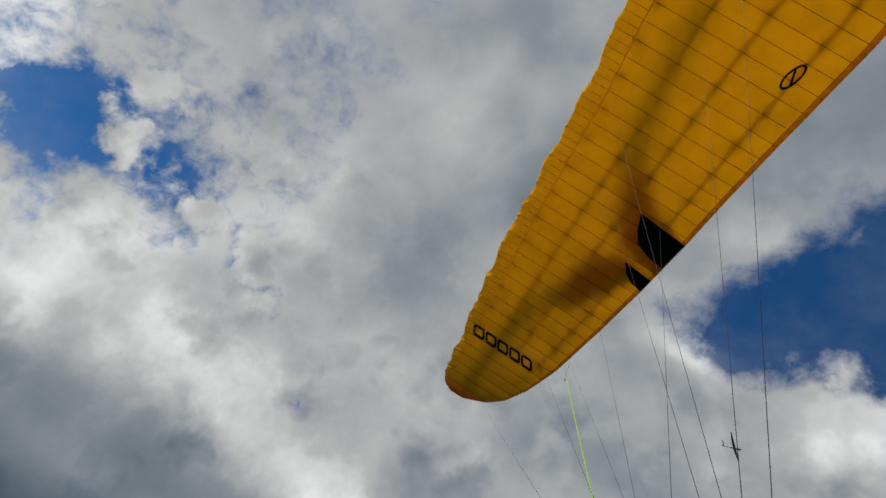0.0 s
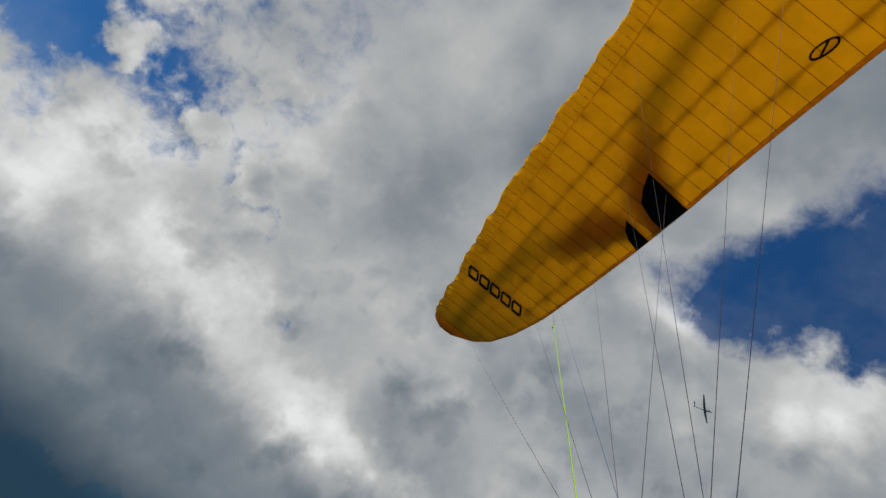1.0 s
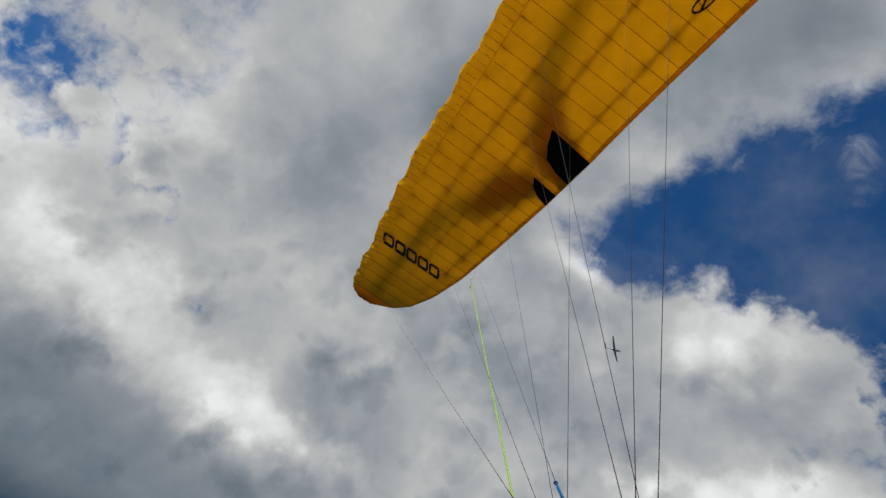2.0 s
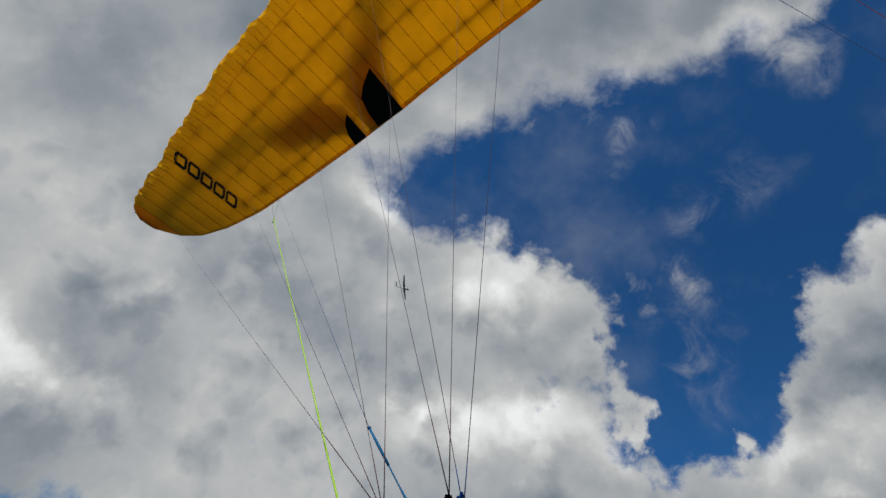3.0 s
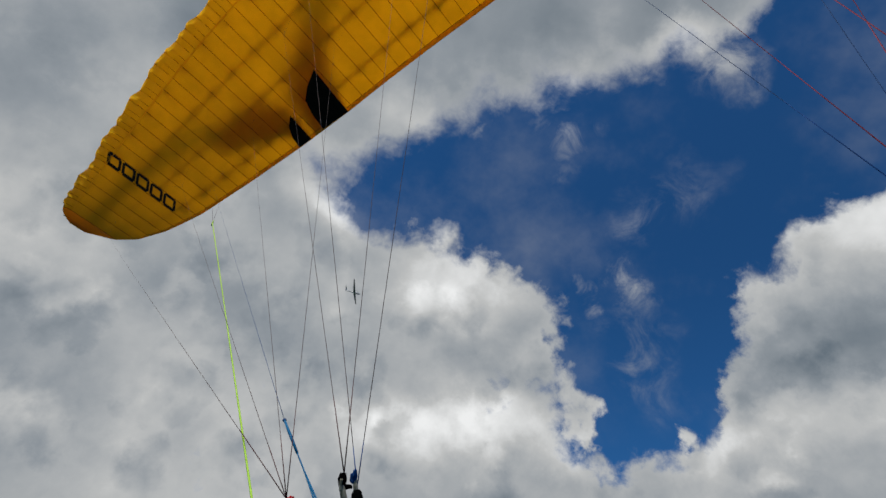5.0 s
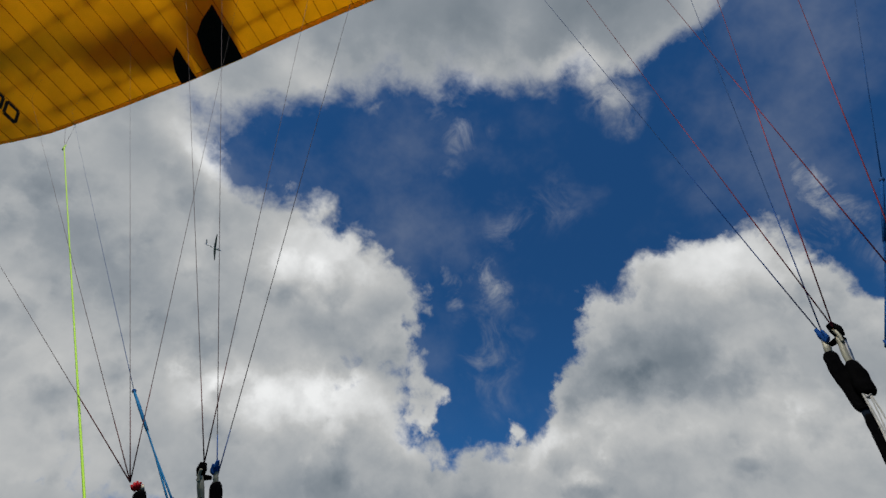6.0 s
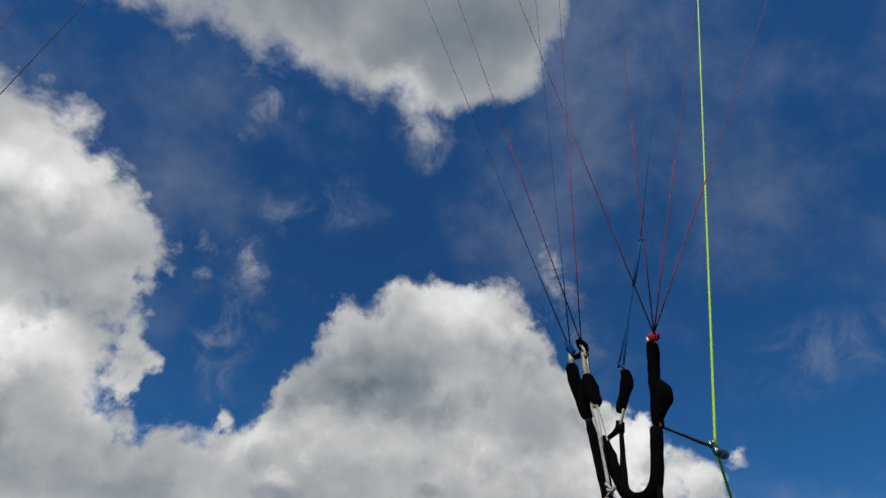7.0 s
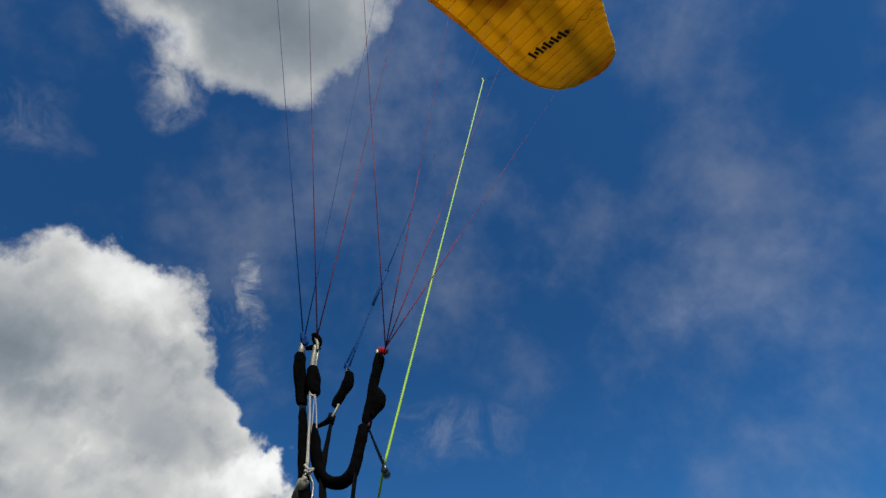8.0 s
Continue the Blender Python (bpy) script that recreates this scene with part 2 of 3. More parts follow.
# ---- builders ----
def mesh_object(name, verts, faces, mat, smooth=True):
    me = bpy.data.meshes.new(name)
    me.from_pydata([tuple(v) for v in verts], [], faces)
    me.materials.append(mat)
    me.polygons.foreach_set("use_smooth", [smooth] * len(me.polygons))
    me.update()
    return new(name, me)


def part(name, geo, mat, parent, label="", smooth=True):
    ob = mesh_object(name, geo[0], geo[1], mat, smooth)
    ob.parent = parent
    if label:
        ob["label"] = label
    return ob


def thing(name, m, label, category, group="", kind=""):
    ob = new(name)
    ob.empty_display_size = 0.1
    ob.matrix_world = m
    return tagged(ob, label, category, group, kind)


def smooth_path(pts, steps=6):
    """A rounded path through the given points."""
    pts = [Vector(p) for p in pts]
    if len(pts) < 3:
        return pts
    ext = [2 * pts[0] - pts[1]] + pts + [2 * pts[-1] - pts[-2]]
    out = []
    for i in range(1, len(ext) - 2):
        p0, p1, p2, p3 = ext[i - 1:i + 3]
        for s in range(steps):
            t = s / steps
            out.append(0.5 * (2 * p1 + (p2 - p0) * t + (2 * p0 - 5 * p1 + 4 * p2 - p3) * t * t + (3 * p1 - p0 - 3 * p2 + p3) * t ** 3))
    out.append(pts[-1])
    return out


def tube(path, radius, sides=8, flat=1.0, wobble=0.0, caps=True):
    """A tube along a path; radius may be a list; flat squeezes it across z."""
    path = [Vector(p) for p in path]
    count = len(path)
    radii = radius if isinstance(radius, (list, tuple)) else [radius] * count
    if len(radii) != count:
        radii = list(np.interp(np.linspace(0, 1, count), np.linspace(0, 1, len(radii)), radii))
    verts, faces, side = [], [], None
    for i, p in enumerate(path):
        d = (path[min(i + 1, count - 1)] - path[max(i - 1, 0)]).normalized()
        ref = side if side is not None else (Vector((0, 0, 1)) if abs(d.z) < 0.9 else Vector((0, 1, 0)))
        if side is None:
            side = d.cross(ref).normalized()
        else:
            side = (ref - d * ref.dot(d)).normalized()
        up = d.cross(side)
        for k in range(sides):
            a = 2 * math.pi * k / sides
            r = radii[i] * (1 + wobble * noise.noise(p * 90 + Vector((math.cos(a), math.sin(a), 0)) * 0.7))
            verts.append(p + side * math.cos(a) * r + up * math.sin(a) * r * flat)
    for i in range(count - 1):
        for k in range(sides):
            j = (k + 1) % sides
            faces.append((i * sides + k, i * sides + j, (i + 1) * sides + j, (i + 1) * sides + k))
    if caps:
        faces.append(tuple(range(sides))[::-1])
        faces.append(tuple((count - 1) * sides + k for k in range(sides)))
    return verts, faces


def join(*geos):
    verts, faces = [], []
    for v, f in geos:
        base = len(verts)
        verts += list(v)
        faces += [tuple(i + base for i in q) for q in f]
    return verts, faces


def block(cx, cy, cz, w, h, d, turn=0.0, bevel=0.25):
    """A box with rounded edges."""
    bm = bmesh.new()
    bmesh.ops.create_cube(bm, size=1.0)
    bmesh.ops.scale(bm, vec=(w, h, d), verts=bm.verts)
    bmesh.ops.bevel(bm, geom=bm.edges[:], offset=min(w, h, d) * bevel, segments=2, affect="EDGES")
    bmesh.ops.rotate(bm, cent=(0, 0, 0), matrix=Matrix.Rotation(radians(turn), 3, "Z"), verts=bm.verts)
    bmesh.ops.translate(bm, vec=(cx, cy, cz), verts=bm.verts)
    bm.verts.index_update()
    geo = [v.co.copy() for v in bm.verts], [tuple(v.index for v in f.verts) for f in bm.faces]
    bm.free()
    return geo


# ---- ground ----
def ground_sheet():
    m, k, p = material("hazy_farmland")
    fields = k.add("ShaderNodeTexVoronoi", {"Vector": p, "Scale": 0.004}).outputs["Color"]
    tint = k.mix(0.35, (0.035, 0.06, 0.05, 1), fields, "SOFT_LIGHT")
    woods = k.ramp(k.noise(p, 0.0025, 6.0), 0.48, 0.56)
    c = k.mix(woods, tint, (0.02, 0.038, 0.036, 1))
    s = k.add("ShaderNodeBsdfPrincipled", {"Base Color": c, "Roughness": 0.95, "Specular IOR Level": 0.1}).outputs[0]
    k.add("ShaderNodeOutputMaterial", [s])
    verts, faces, rings, spokes = [(0, 0, 0)], [], 24, 96
    for r in range(1, rings + 1):
        rad = 20000 * (r / rings) ** 2
        for s_ in range(spokes):
            a = 2 * math.pi * s_ / spokes
            x, y = rad * math.cos(a), rad * math.sin(a)
            verts.append((x, y, 22 * noise.noise(Vector((x / 900, y / 900, 0)))))
    for s_ in range(spokes):
        faces.append((0, 1 + s_, 1 + (s_ + 1) % spokes))
    for r in range(rings - 1):
        for s_ in range(spokes):
            a, b = 1 + r * spokes + s_, 1 + r * spokes + (s_ + 1) % spokes
            faces.append((a, a + spokes, b + spokes, b))
    ob = mesh_object("ground", verts, faces, m)
    ob.location = (0, 0, -600)
    tagged(ob, "hazy dark green farmland and woods far below", "ground", kind="structure")


ground_sheet()

# ---- the wing ----
# Its frame: x along the span, y towards the trailing edge, z up through the arc.
GLIDER = pose(0, 0, 0, 0, -10, -50)
ARC_A, ARC_B, ARC_Z, TIP = 4.6, 3.3, 3.6, 77.0
STATION = (0, 10, 20, 33, 42.5, 52.5, 63, 69, 73, 75.3, 77)
LEAD = (-0.25, -0.19, -0.07, 0.01, 0.06, 0.14, 0.23, 0.28, 0.31, 0.36, 0.48)
TRAIL = (2.10, 2.055, 1.985, 1.88, 1.76, 1.59, 1.38, 1.20, 1.03, 0.86, 0.62)
CELLS = 34


def edge_at(table, a):
    """Smooth reading of a plan-form table."""
    a = abs(a)
    w = [(-1.5, 0.2), (0, 0.6), (1.5, 0.2)] if a < 66 else [(0, 1.0)]
    return sum(k * float(np.interp(abs(a + d), STATION, table)) for d, k in w)


def wing_point(phi, u, h=0.0):
    """phi: angle along the arc in degrees; u: 0 at the leading, 1 at the trailing edge; h: height off the lower surface."""
    le, te = edge_at(LEAD, phi), edge_at(TRAIL, phi)
    a = radians(phi)
    out = Vector((math.sin(a) / ARC_A, 0, math.cos(a) / ARC_B)).normalized()
    lift = max(0.0, phi / 73) ** 2      # in the turn the outer half rides a little higher, closer in and ahead
    ahead_ = 0.26 * math.sin(math.pi * max(0.0, phi) / 77) ** 2
    return Vector((ARC_A * math.sin(a) - 0.36 * lift, le + u * (te - le) - ahead_, ARC_Z + ARC_B * math.cos(a) + 0.32 * lift)) + out * h


def thickness(phi, u):
    c = edge_at(TRAIL, phi) - edge_at(LEAD, phi)
    v = min(max(u, 0.0), 1.0)
    return c * 0.13 * 5 * (0.2969 * math.sqrt(v) - 0.126 * v - 0.3516 * v * v + 0.2843 * v ** 3 - 0.1036 * v ** 4)


RIBS = [TIP * math.sin(0.5 * math.pi * 0.5 * i / CELLS) / math.sin(0.5 * math.pi * 0.5) for i in range(CELLS + 1)]
wing = thing("paraglider_wing", GLIDER, "yellow ripstop nylon paraglider wing with dark swooshes, inflated overhead", "paraglider")


def fullness(phi):
    """The narrow cells towards the tips billow less."""
    return float(np.interp(abs(phi), (48, 77), (1.0, 0.35)))


def nose_shift(phi, u):
    """Uneven pucker of the leading edge."""
    return (0.045 * noise.noise(Vector((phi * 0.33, 3.7, 0))) + 0.022 * noise.noise(Vector((phi * 0.9, 8.1, 0)))) * (1 - u) ** 6 * (fullness(phi) if phi > 0 else 1.0)


def lower_h(phi, u, s):
    """Billow of a cell between two ribs: s runs 0 to 1 across it."""
    c = edge_at(TRAIL, phi) - edge_at(LEAD, phi)
    puff = math.sin(math.pi * s) * 0.028 * (1 - 0.75 * u) * min(1.0, c) * fullness(phi)
    nose = 0.055 * c * max(0.0, 1 - u / 0.12) ** 2
    return -puff + nose


def panel(a, b, upper):
    rows = 12 if not upper else 10
    verts, faces, across = [], [], 4
    for i in range(rows + 1):
        u = (i / rows) ** 1.6
        for k in range(across + 1):
            s = k / across
            phi = a + (b - a) * s
            if upper:
                bulge = math.sin(math.pi * s) * 0.022 * fullness(phi) * (1 - u) ** 0.5 * min(1.0, u * 8)
                h = thickness(phi, u) + bulge + 0.004 + 0.055 * (edge_at(TRAIL, phi) - edge_at(LEAD, phi)) * max(0.0, 1 - u / 0.12) ** 2
                shift = -0.009 * math.sin(math.pi * s) * (1 - u) ** 8
            else:
                h, shift = lower_h(phi, u, s), -0.009 * math.sin(math.pi * s) * (1 - u) ** 8
            shift += nose_shift(phi, u)
            p = wing_point(phi, u, h)
            p.y += shift
            verts.append(p)
    n_ = across + 1
    for i in range(rows):
        for k in range(across):
            q = (i * n_ + k, i * n_ + k + 1, (i + 1) * n_ + k + 1, (i + 1) * n_ + k)
            faces.append(q if upper else q[::-1])
    return verts, faces


def rib_strip(phi, half, h0, u0=0.0, u1=1.0, rows=14):
    """A narrow tape that follows the chord."""
    verts, faces = [], []
    for i in range(rows + 1):
        u = u0 + (u1 - u0) * i / rows
        for s in (-1, 1):
            verts.append(wing_point(phi + s * half, u, lower_h(phi, u, 0) + h0) + Vector((0, nose_shift(phi, u), 0)))
    for i in range(rows):
        faces.append((2 * i, 2 * i + 2, 2 * i + 3, 2 * i + 1))
    return verts, faces


def span_strip(phi0, phi1, u, half_u, h, steps):
    verts, faces = [], []
    for i in range(steps + 1):
        phi = phi0 + (phi1 - phi0) * i / steps
        for s in (-1, 1):
            verts.append(wing_point(phi, u + s * half_u, h if not callable(h) else h(phi, u)))
    for i in range(steps):
        faces.append((2 * i, 2 * i + 1, 2 * i + 3, 2 * i + 2))
    return verts, faces


def in_cells(phi):
    """Which cell an angle lies in, and how far across it."""
    a = abs(phi)
    i = max(0, min(CELLS - 1, int(np.searchsorted(RIBS, a) - 1)))
    return i, (a - RIBS[i]) / (RIBS[i + 1] - RIBS[i])


def decal(outline, h, name, mat, label="", upper=False, cut=3.0):
    """A flat patch on the skin, given by (phi, y) corners, laid just off the surface."""
    bm = bmesh.new()
    f = bm.faces.new([bm.verts.new((a, y, 0)) for a, y in outline])
    bmesh.ops.triangulate(bm, faces=[f])
    for _ in range(4):
        long = [e for e in bm.edges if max(abs(e.verts[0].co.x - e.verts[1].co.x), abs(e.verts[0].co.y - e.verts[1].co.y) * 14) > cut]
        if not long:
            break
        bmesh.ops.subdivide_edges(bm, edges=long, cuts=1)
        bmesh.ops.triangulate(bm, faces=bm.faces[:])
    bm.verts.index_update()
    verts = []
    for v in bm.verts:
        phi, y = v.co.x, v.co.y
        le, te = edge_at(LEAD, phi), edge_at(TRAIL, phi)
        u = min(1.0, max(0.0, (y - le) / (te - le)))
        base = thickness(phi, u) + 0.03 if upper else lower_h(phi, u, in_cells(phi)[1])
        verts.append(wing_point(phi, (y - le) / (te - le), base + h))
    faces = [tuple(v.index for v in f.verts) for f in bm.faces]
    bm.free()
    return part(name, (verts, faces), mat, wing, label)


for side in (-1, 1):
    for i in range(CELLS):
        a, b = sorted((side * RIBS[i], side * RIBS[i + 1]))
        part("lower_panel", panel(a, b, False), YELLOW if i < CELLS - 1 else TIP_TAPE, wing)
        part("upper_panel", panel(a, b, True), YELLOW_TOP, wing)
    for i in range(0 if side > 0 else 1, CELLS + 1):
        part("seam", rib_strip(side * RIBS[i], 0.045, -0.004), SEAM, wing)
        if i < CELLS:
            mid = side * 0.5 * (RIBS[i] + RIBS[i + 1])
            v, f = rib_strip(mid, 0.035, -0.003, 0.0, 0.11, 5)
            part("seam", ([p + Vector((0, 0, -0.027)) for p in v], f), SEAM, wing)
    part("trailing_edge_tape", span_strip(0, side * 75.5, 0.988, 0.012, -0.006, 60), TAPE, wing, "orange folded edge tape")
    part("trailing_seam", span_strip(0, side * 74, 0.973, 0.0016, -0.010, 60), SEAM, wing)
    part("tip_tape", rib_strip(side * 76.75, 0.25, -0.008, 0.0, 0.98), TIP_TAPE, wing, "orange binding round the wing tip")
    part("leading_edge_tape", span_strip(0, side * 75.5, 0.115, 0.0025, -0.031, 60), TAPE, wing)
    for u in (0.36, 0.58, 0.84):
        part("tension_strap", span_strip(0, side * 70, u, 0.008, 0.022, 60), SEAM, wing)

def tab_patch(phi, u):
    """Dark patch added inside the wing for the ribs' shadow where a line ties."""
    le, te = edge_at(LEAD, phi), edge_at(TRAIL, phi)
    ring_ = [wing_point(phi + 0.55 * math.cos(t), u + 0.055 / (te - le) * math.sin(t), 0.045) for t in [i * math.pi / 4 for i in range(8)]]
    return ring_, [tuple(range(8))]


for side in (-1, 1):
    for i in range(1, CELLS - 5, 2):
        for u in (0.14, 0.36, 0.58, 0.84):
            part("tab_patch", tab_patch(side * RIBS[i], u + 0.012 * noise.noise(Vector((i * 1.7, u * 9, side)))), SEAM, wing)

# swooshes on the top skin, and the black patches where they wrap round the trailing edge
for side in (-1, 1):
    out = [(50, 0.98), (55, 0.87), (64, 0.71), (75, 0.61), (75, 0.50), (64, 0.56), (55, 0.70), (50, 0.80)]
    decal([(side * a, y) for a, y in out], 0.006, "swoosh", TOP_GREY, "dark grey swoosh", True)
    out = [(40.0, 1.74), (43.5, 1.50), (52.5, 1.14), (52, 0.86), (43, 0.98), (39.5, 1.30)]
    decal([(side * a, y) for a, y in out], 0.012, "swoosh", TOP_RED, "dark red swoosh", True)
    inn = [(39.4, 1.78), (38.5, 1.25), (34, 0.98), (28, 0.78), (25, 0.86), (28, 1.12), (31.5, 1.45), (33, 1.86)]
    decal([(side * a, y) for a, y in inn], 0.012, "swoosh", TOP_RED, "dark red swoosh", True)
    inn = [(29, 1.02), (20, 0.80), (10, 0.62), (0, 0.52), (0, 0.34), (10, 0.42), (20, 0.56), (29, 0.74)]
    decal([(side * a, y) for a, y in inn], 0.006, "swoosh", TOP_GREY, "dark grey swoosh", True)
    in_ = 3.0 if side > 0 else 0.0
    patch = [(32.6, 1.25), (35.2, 1.33), (36.9, 1.42), (37.8, 1.60), (38.2, 1.80), (33.3, 1.87)]
    decal([(side * (a - in_), y) for a, y in patch], -0.010, "black_patch", BLACK_CLOTH, "black fabric patch at the trailing edge")
    patch = [(40.4, 1.41), (41.9, 1.49), (42.8, 1.60), (43.2, 1.74), (40.8, 1.775)]
    decal([(side * (a - in_), y) for a, y in patch], -0.010, "black_patch", BLACK_CLOTH, "black fabric patch at the trailing edge")


def bar(p, q, width):
    """A straight stroke from p to q in (phi, y); width in metres."""
    deg = 0.063
    a, b = Vector((p[0] * deg, p[1])), Vector((q[0] * deg, q[1]))
    d = (b - a).normalized()
    s = Vector((-d.y, d.x)) * width / 2
    return [((v.x / deg), v.y) for v in (a + s, b + s, b - s, a - s)]


def marks(name, strokes, width, label):
    """Several printed strokes as one flat mark on the lower skin."""
    obs = [decal(bar(p, q, width), -0.008, name, INK, cut=2.0) for p, q in strokes]
    geo = join(*[([v.co.copy() for v in o.data.vertices], [tuple(f.vertices) for f in o.data.polygons]) for o in obs])
    for o in obs:
        bpy.data.objects.remove(o)
    return part(name, geo, INK, wing, label)


# plain shapes where the maker's marks are printed: five slanted open boxes and a slanted ring
for i in range(5):
    y0, y1, low, high, lean = 0.33 + i * 0.158, 0.33 + i * 0.158 + 0.118, -65.4, -63.9, 0.05
    box = [((low, y0 + lean), (low, y1 + lean)), ((high, y0), (high, y1))]
    ends = [((low, y0 + lean), (high, y0)), ((low, y1 + lean), (high, y1))]
    box += ends
    marks("printed_mark", box, 0.027, "black printed block mark")
ring = []
for i in range(14):
    a, b = 2 * math.pi * i / 14, 2 * math.pi * (i + 1) / 14
    f = lambda t: (-7.05 + 1.75 * math.cos(t) + 0.25 * math.sin(t), 1.675 + 0.012 * math.cos(t) + 0.062 * math.sin(t))
    ring.append((f(a), f(b)))
ring.append(((-6.0, 1.64), (-8.1, 1.71)))
marks("printed_emblem", ring, 0.022, "black slanted ring emblem")
for i in range(5):
    y0 = 1.13 - i * 0.098
    strokes = [((63.5 + 0.30 * i, y0 - 0.05), (61.5 + 0.30 * i, y0 + 0.01)), ((63.3 + 0.30 * i, y0 - 0.09), (62.2 + 0.30 * i, y0 - 0.055))]
    marks("printed_mark", strokes, 0.030, "black printed slanted mark")
marks("printed_mark", [((63.6, 0.66), (64.6, 0.60)), ((64.6, 0.60), (63.8, 0.50)), ((63.8, 0.50), (64.9, 0.44)), ((64.9, 0.44), (64.0, 0.34)),
                       ((64.0, 0.34), (65.2, 0.26))], 0.007, "thin black printed scrawl")


# ---- suspension lines ----
def line_thing(name, pts, mat, radius, label, group, extra=()):
    """A line from its lower end; pts are in the glider's frame."""
    base = Vector(pts[0])
    ob = thing(name, GLIDER @ Matrix.Translation(base), label, "line", group)
    part("cord", tube(smooth_path([Vector(p) - base for p in pts], 8), radius, 6), mat, ob)
    for nm, p, m2, r2, lab in extra:
        part(nm, tube(smooth_path([Vector(q) - base for q in p], 6), r2, 7), m2, ob, lab)
    return ob


def strung(pts, step=0.08):
    """The same path cut into short lengths."""
    out = [Vector(pts[0])]
    for a, b in zip(pts, pts[1:]):
        cuts = max(1, int((Vector(b) - Vector(a)).length / step))
        out += [Vector(a).lerp(Vector(b), (i + 1) / cuts) for i in range(cuts)]
    return out


def rigging(side, roots, rows, group):
    """Main lines from the risers; each splits into three thin branches before the wing."""
    for key, phi, u, mat, word, low_mat, low_len in rows:
        root, top = Vector(roots[key]), wing_point(side * phi, u, -0.01)
        d = top - root
        fork = root + d * 0.72
        base = root
        ob = thing("suspension_line", GLIDER @ Matrix.Translation(base), "thin %s suspension line running up to the wing" % word, "line", group)
        sag = Vector((0, 0, -0.006))
        main = part("main_line", tube(strung([Vector((0, 0, 0)), d * 0.36 + sag, fork - base]), [0.00042, 0.00033, 0.00024], 6), mat, ob)
        for da, du in ((-2.6, 0.0), (0.0, 0.02), (2.6, 0.0)):
            end = wing_point(side * max(-76, min(75.5, phi + da)), min(0.97, u + du), -0.006)
            part("branch_line", tube(strung([fork - base, end - base]), 0.00027, 5), mat, ob)
        if low_mat is not None:
            way_ = d.normalized()
            part("sheath", tube(strung([Vector((0, 0, 0)), way_ * low_len * 2.2]), [0.00062, 0.00055, 0.00042], 7), low_mat, main, "coloured lower sheath")


FIRST = {"c": (-0.424, 0.323, 0.275), "b": (-0.536, 0.384, 0.446), "a": (-0.331, 0.311, 0.262), "n": (-0.323, 0.321, 0.251)}
SECOND = {"c": (0.244, 0.372, 0.253), "b": (0.352, 0.457, 0.448), "a": (0.202, 0.416, 0.278), "n": (0.196, 0.429, 0.278)}
rigging(-1, FIRST, [
    ("c", 74.6, 0.60, DARK_LINE, "dark red", BROWN_LINE, 0.09), ("c", 60.1, 0.60, DARK_LINE, "dark red", BROWN_LINE, 0.05),
    ("c", 44.2, 0.60, DARK_LINE, "dark red", BROWN_LINE, 0.05), ("c", 26.4, 0.60, DARK_LINE, "dark red", BROWN_LINE, 0.06),
    ("b", 57.2, 0.80, NAVY_LINE, "grey-blue", None, 0), ("a", 31.0, 0.35, DARK_LINE, "dark red", BROWN_LINE, 0.05),
    ("a", 7.2, 0.35, DARK_LINE, "dark red", BROWN_LINE, 0.05), ("n", 21.1, 0.15, DARK_LINE, "dark grey", BLUE_LINE, 0.02),
    ("n", -6.8, 0.15, DARK_LINE, "dark grey", BLUE_LINE, 0.02),
], "suspension lines")
rigging(1, SECOND, [
    ("n", -2.7, 0.17, NAVY_LINE, "dark blue", BLUE_LINE, 0.12), ("n", 22.8, 0.34, NAVY_LINE, "dark blue", BLUE_LINE, 0.08),
    ("a", 1.5, 0.08, RED_LINE, "red", RED_LINE, 0.14), ("a", 25.8, 0.23, RED_LINE, "red", RED_LINE, 0.14),
    ("b", 48.0, 0.56, NAVY_LINE, "dark blue", MID_BLUE, 0.12), ("c", 6.0, 0.05, RED_LINE, "red", RED_LINE, 0.14),
    ("c", 31.0, 0.16, RED_LINE, "red", RED_LINE, 0.14), ("c", 52.6, 0.47, RED_LINE, "red", RED_LINE, 0.14),
    ("c", 69.8, 0.38, RED_LINE, "red", RED_LINE, 0.14),
], "suspension lines")


def brake(side, low, ring_at, bow, knot, phi):
    ob = thing("brake_line", GLIDER @ Matrix.Translation(knot), "bright lime green brake line hanging from a dark upper line", "line", "brake lines")
    k = Vector(knot)
    a, d = Vector(ring_at), k - Vector(ring_at)
    pts = [Vector(low) - k] + [a + d * (i / 16) ** 2 + Vector(bow) * 4 * (i / 16) ** 2 * (1 - (i / 16) ** 2) - k for i in range(17)]
    pts = strung(pts)
    part("lime_cord", tube(pts, [0.0014, 0.0018, 0.0026, 0.0036], 7), LIME_LINE, ob)
    part("knot", tube([Vector((0, 0, -0.03)), Vector((0, 0, 0)), Vector((0, 0, 0.03))], [0.003, 0.006, 0.003], 7), LIME_LINE, ob)
    for da in (-1.0, 0.6):
        part("upper_line", tube(strung([Vector((0, 0, 0)), wing_point(side * (phi + da), 0.99, -0.004) - k]), 0.0009, 5), DARK_LINE, ob, "thin dark upper brake line")


brake(-1, (-0.40, 0.33, 0.12), (-0.534, 0.368, 0.306), (0.03, 0.0, -0.06), (-2.565, 0.95, 3.20), 60)
brake(1, (0.480, 0.720, 0.140), (0.355, 0.514, 0.211), (0.0, 0.0, 0.0), (2.075, 0.953, 3.128), 62)


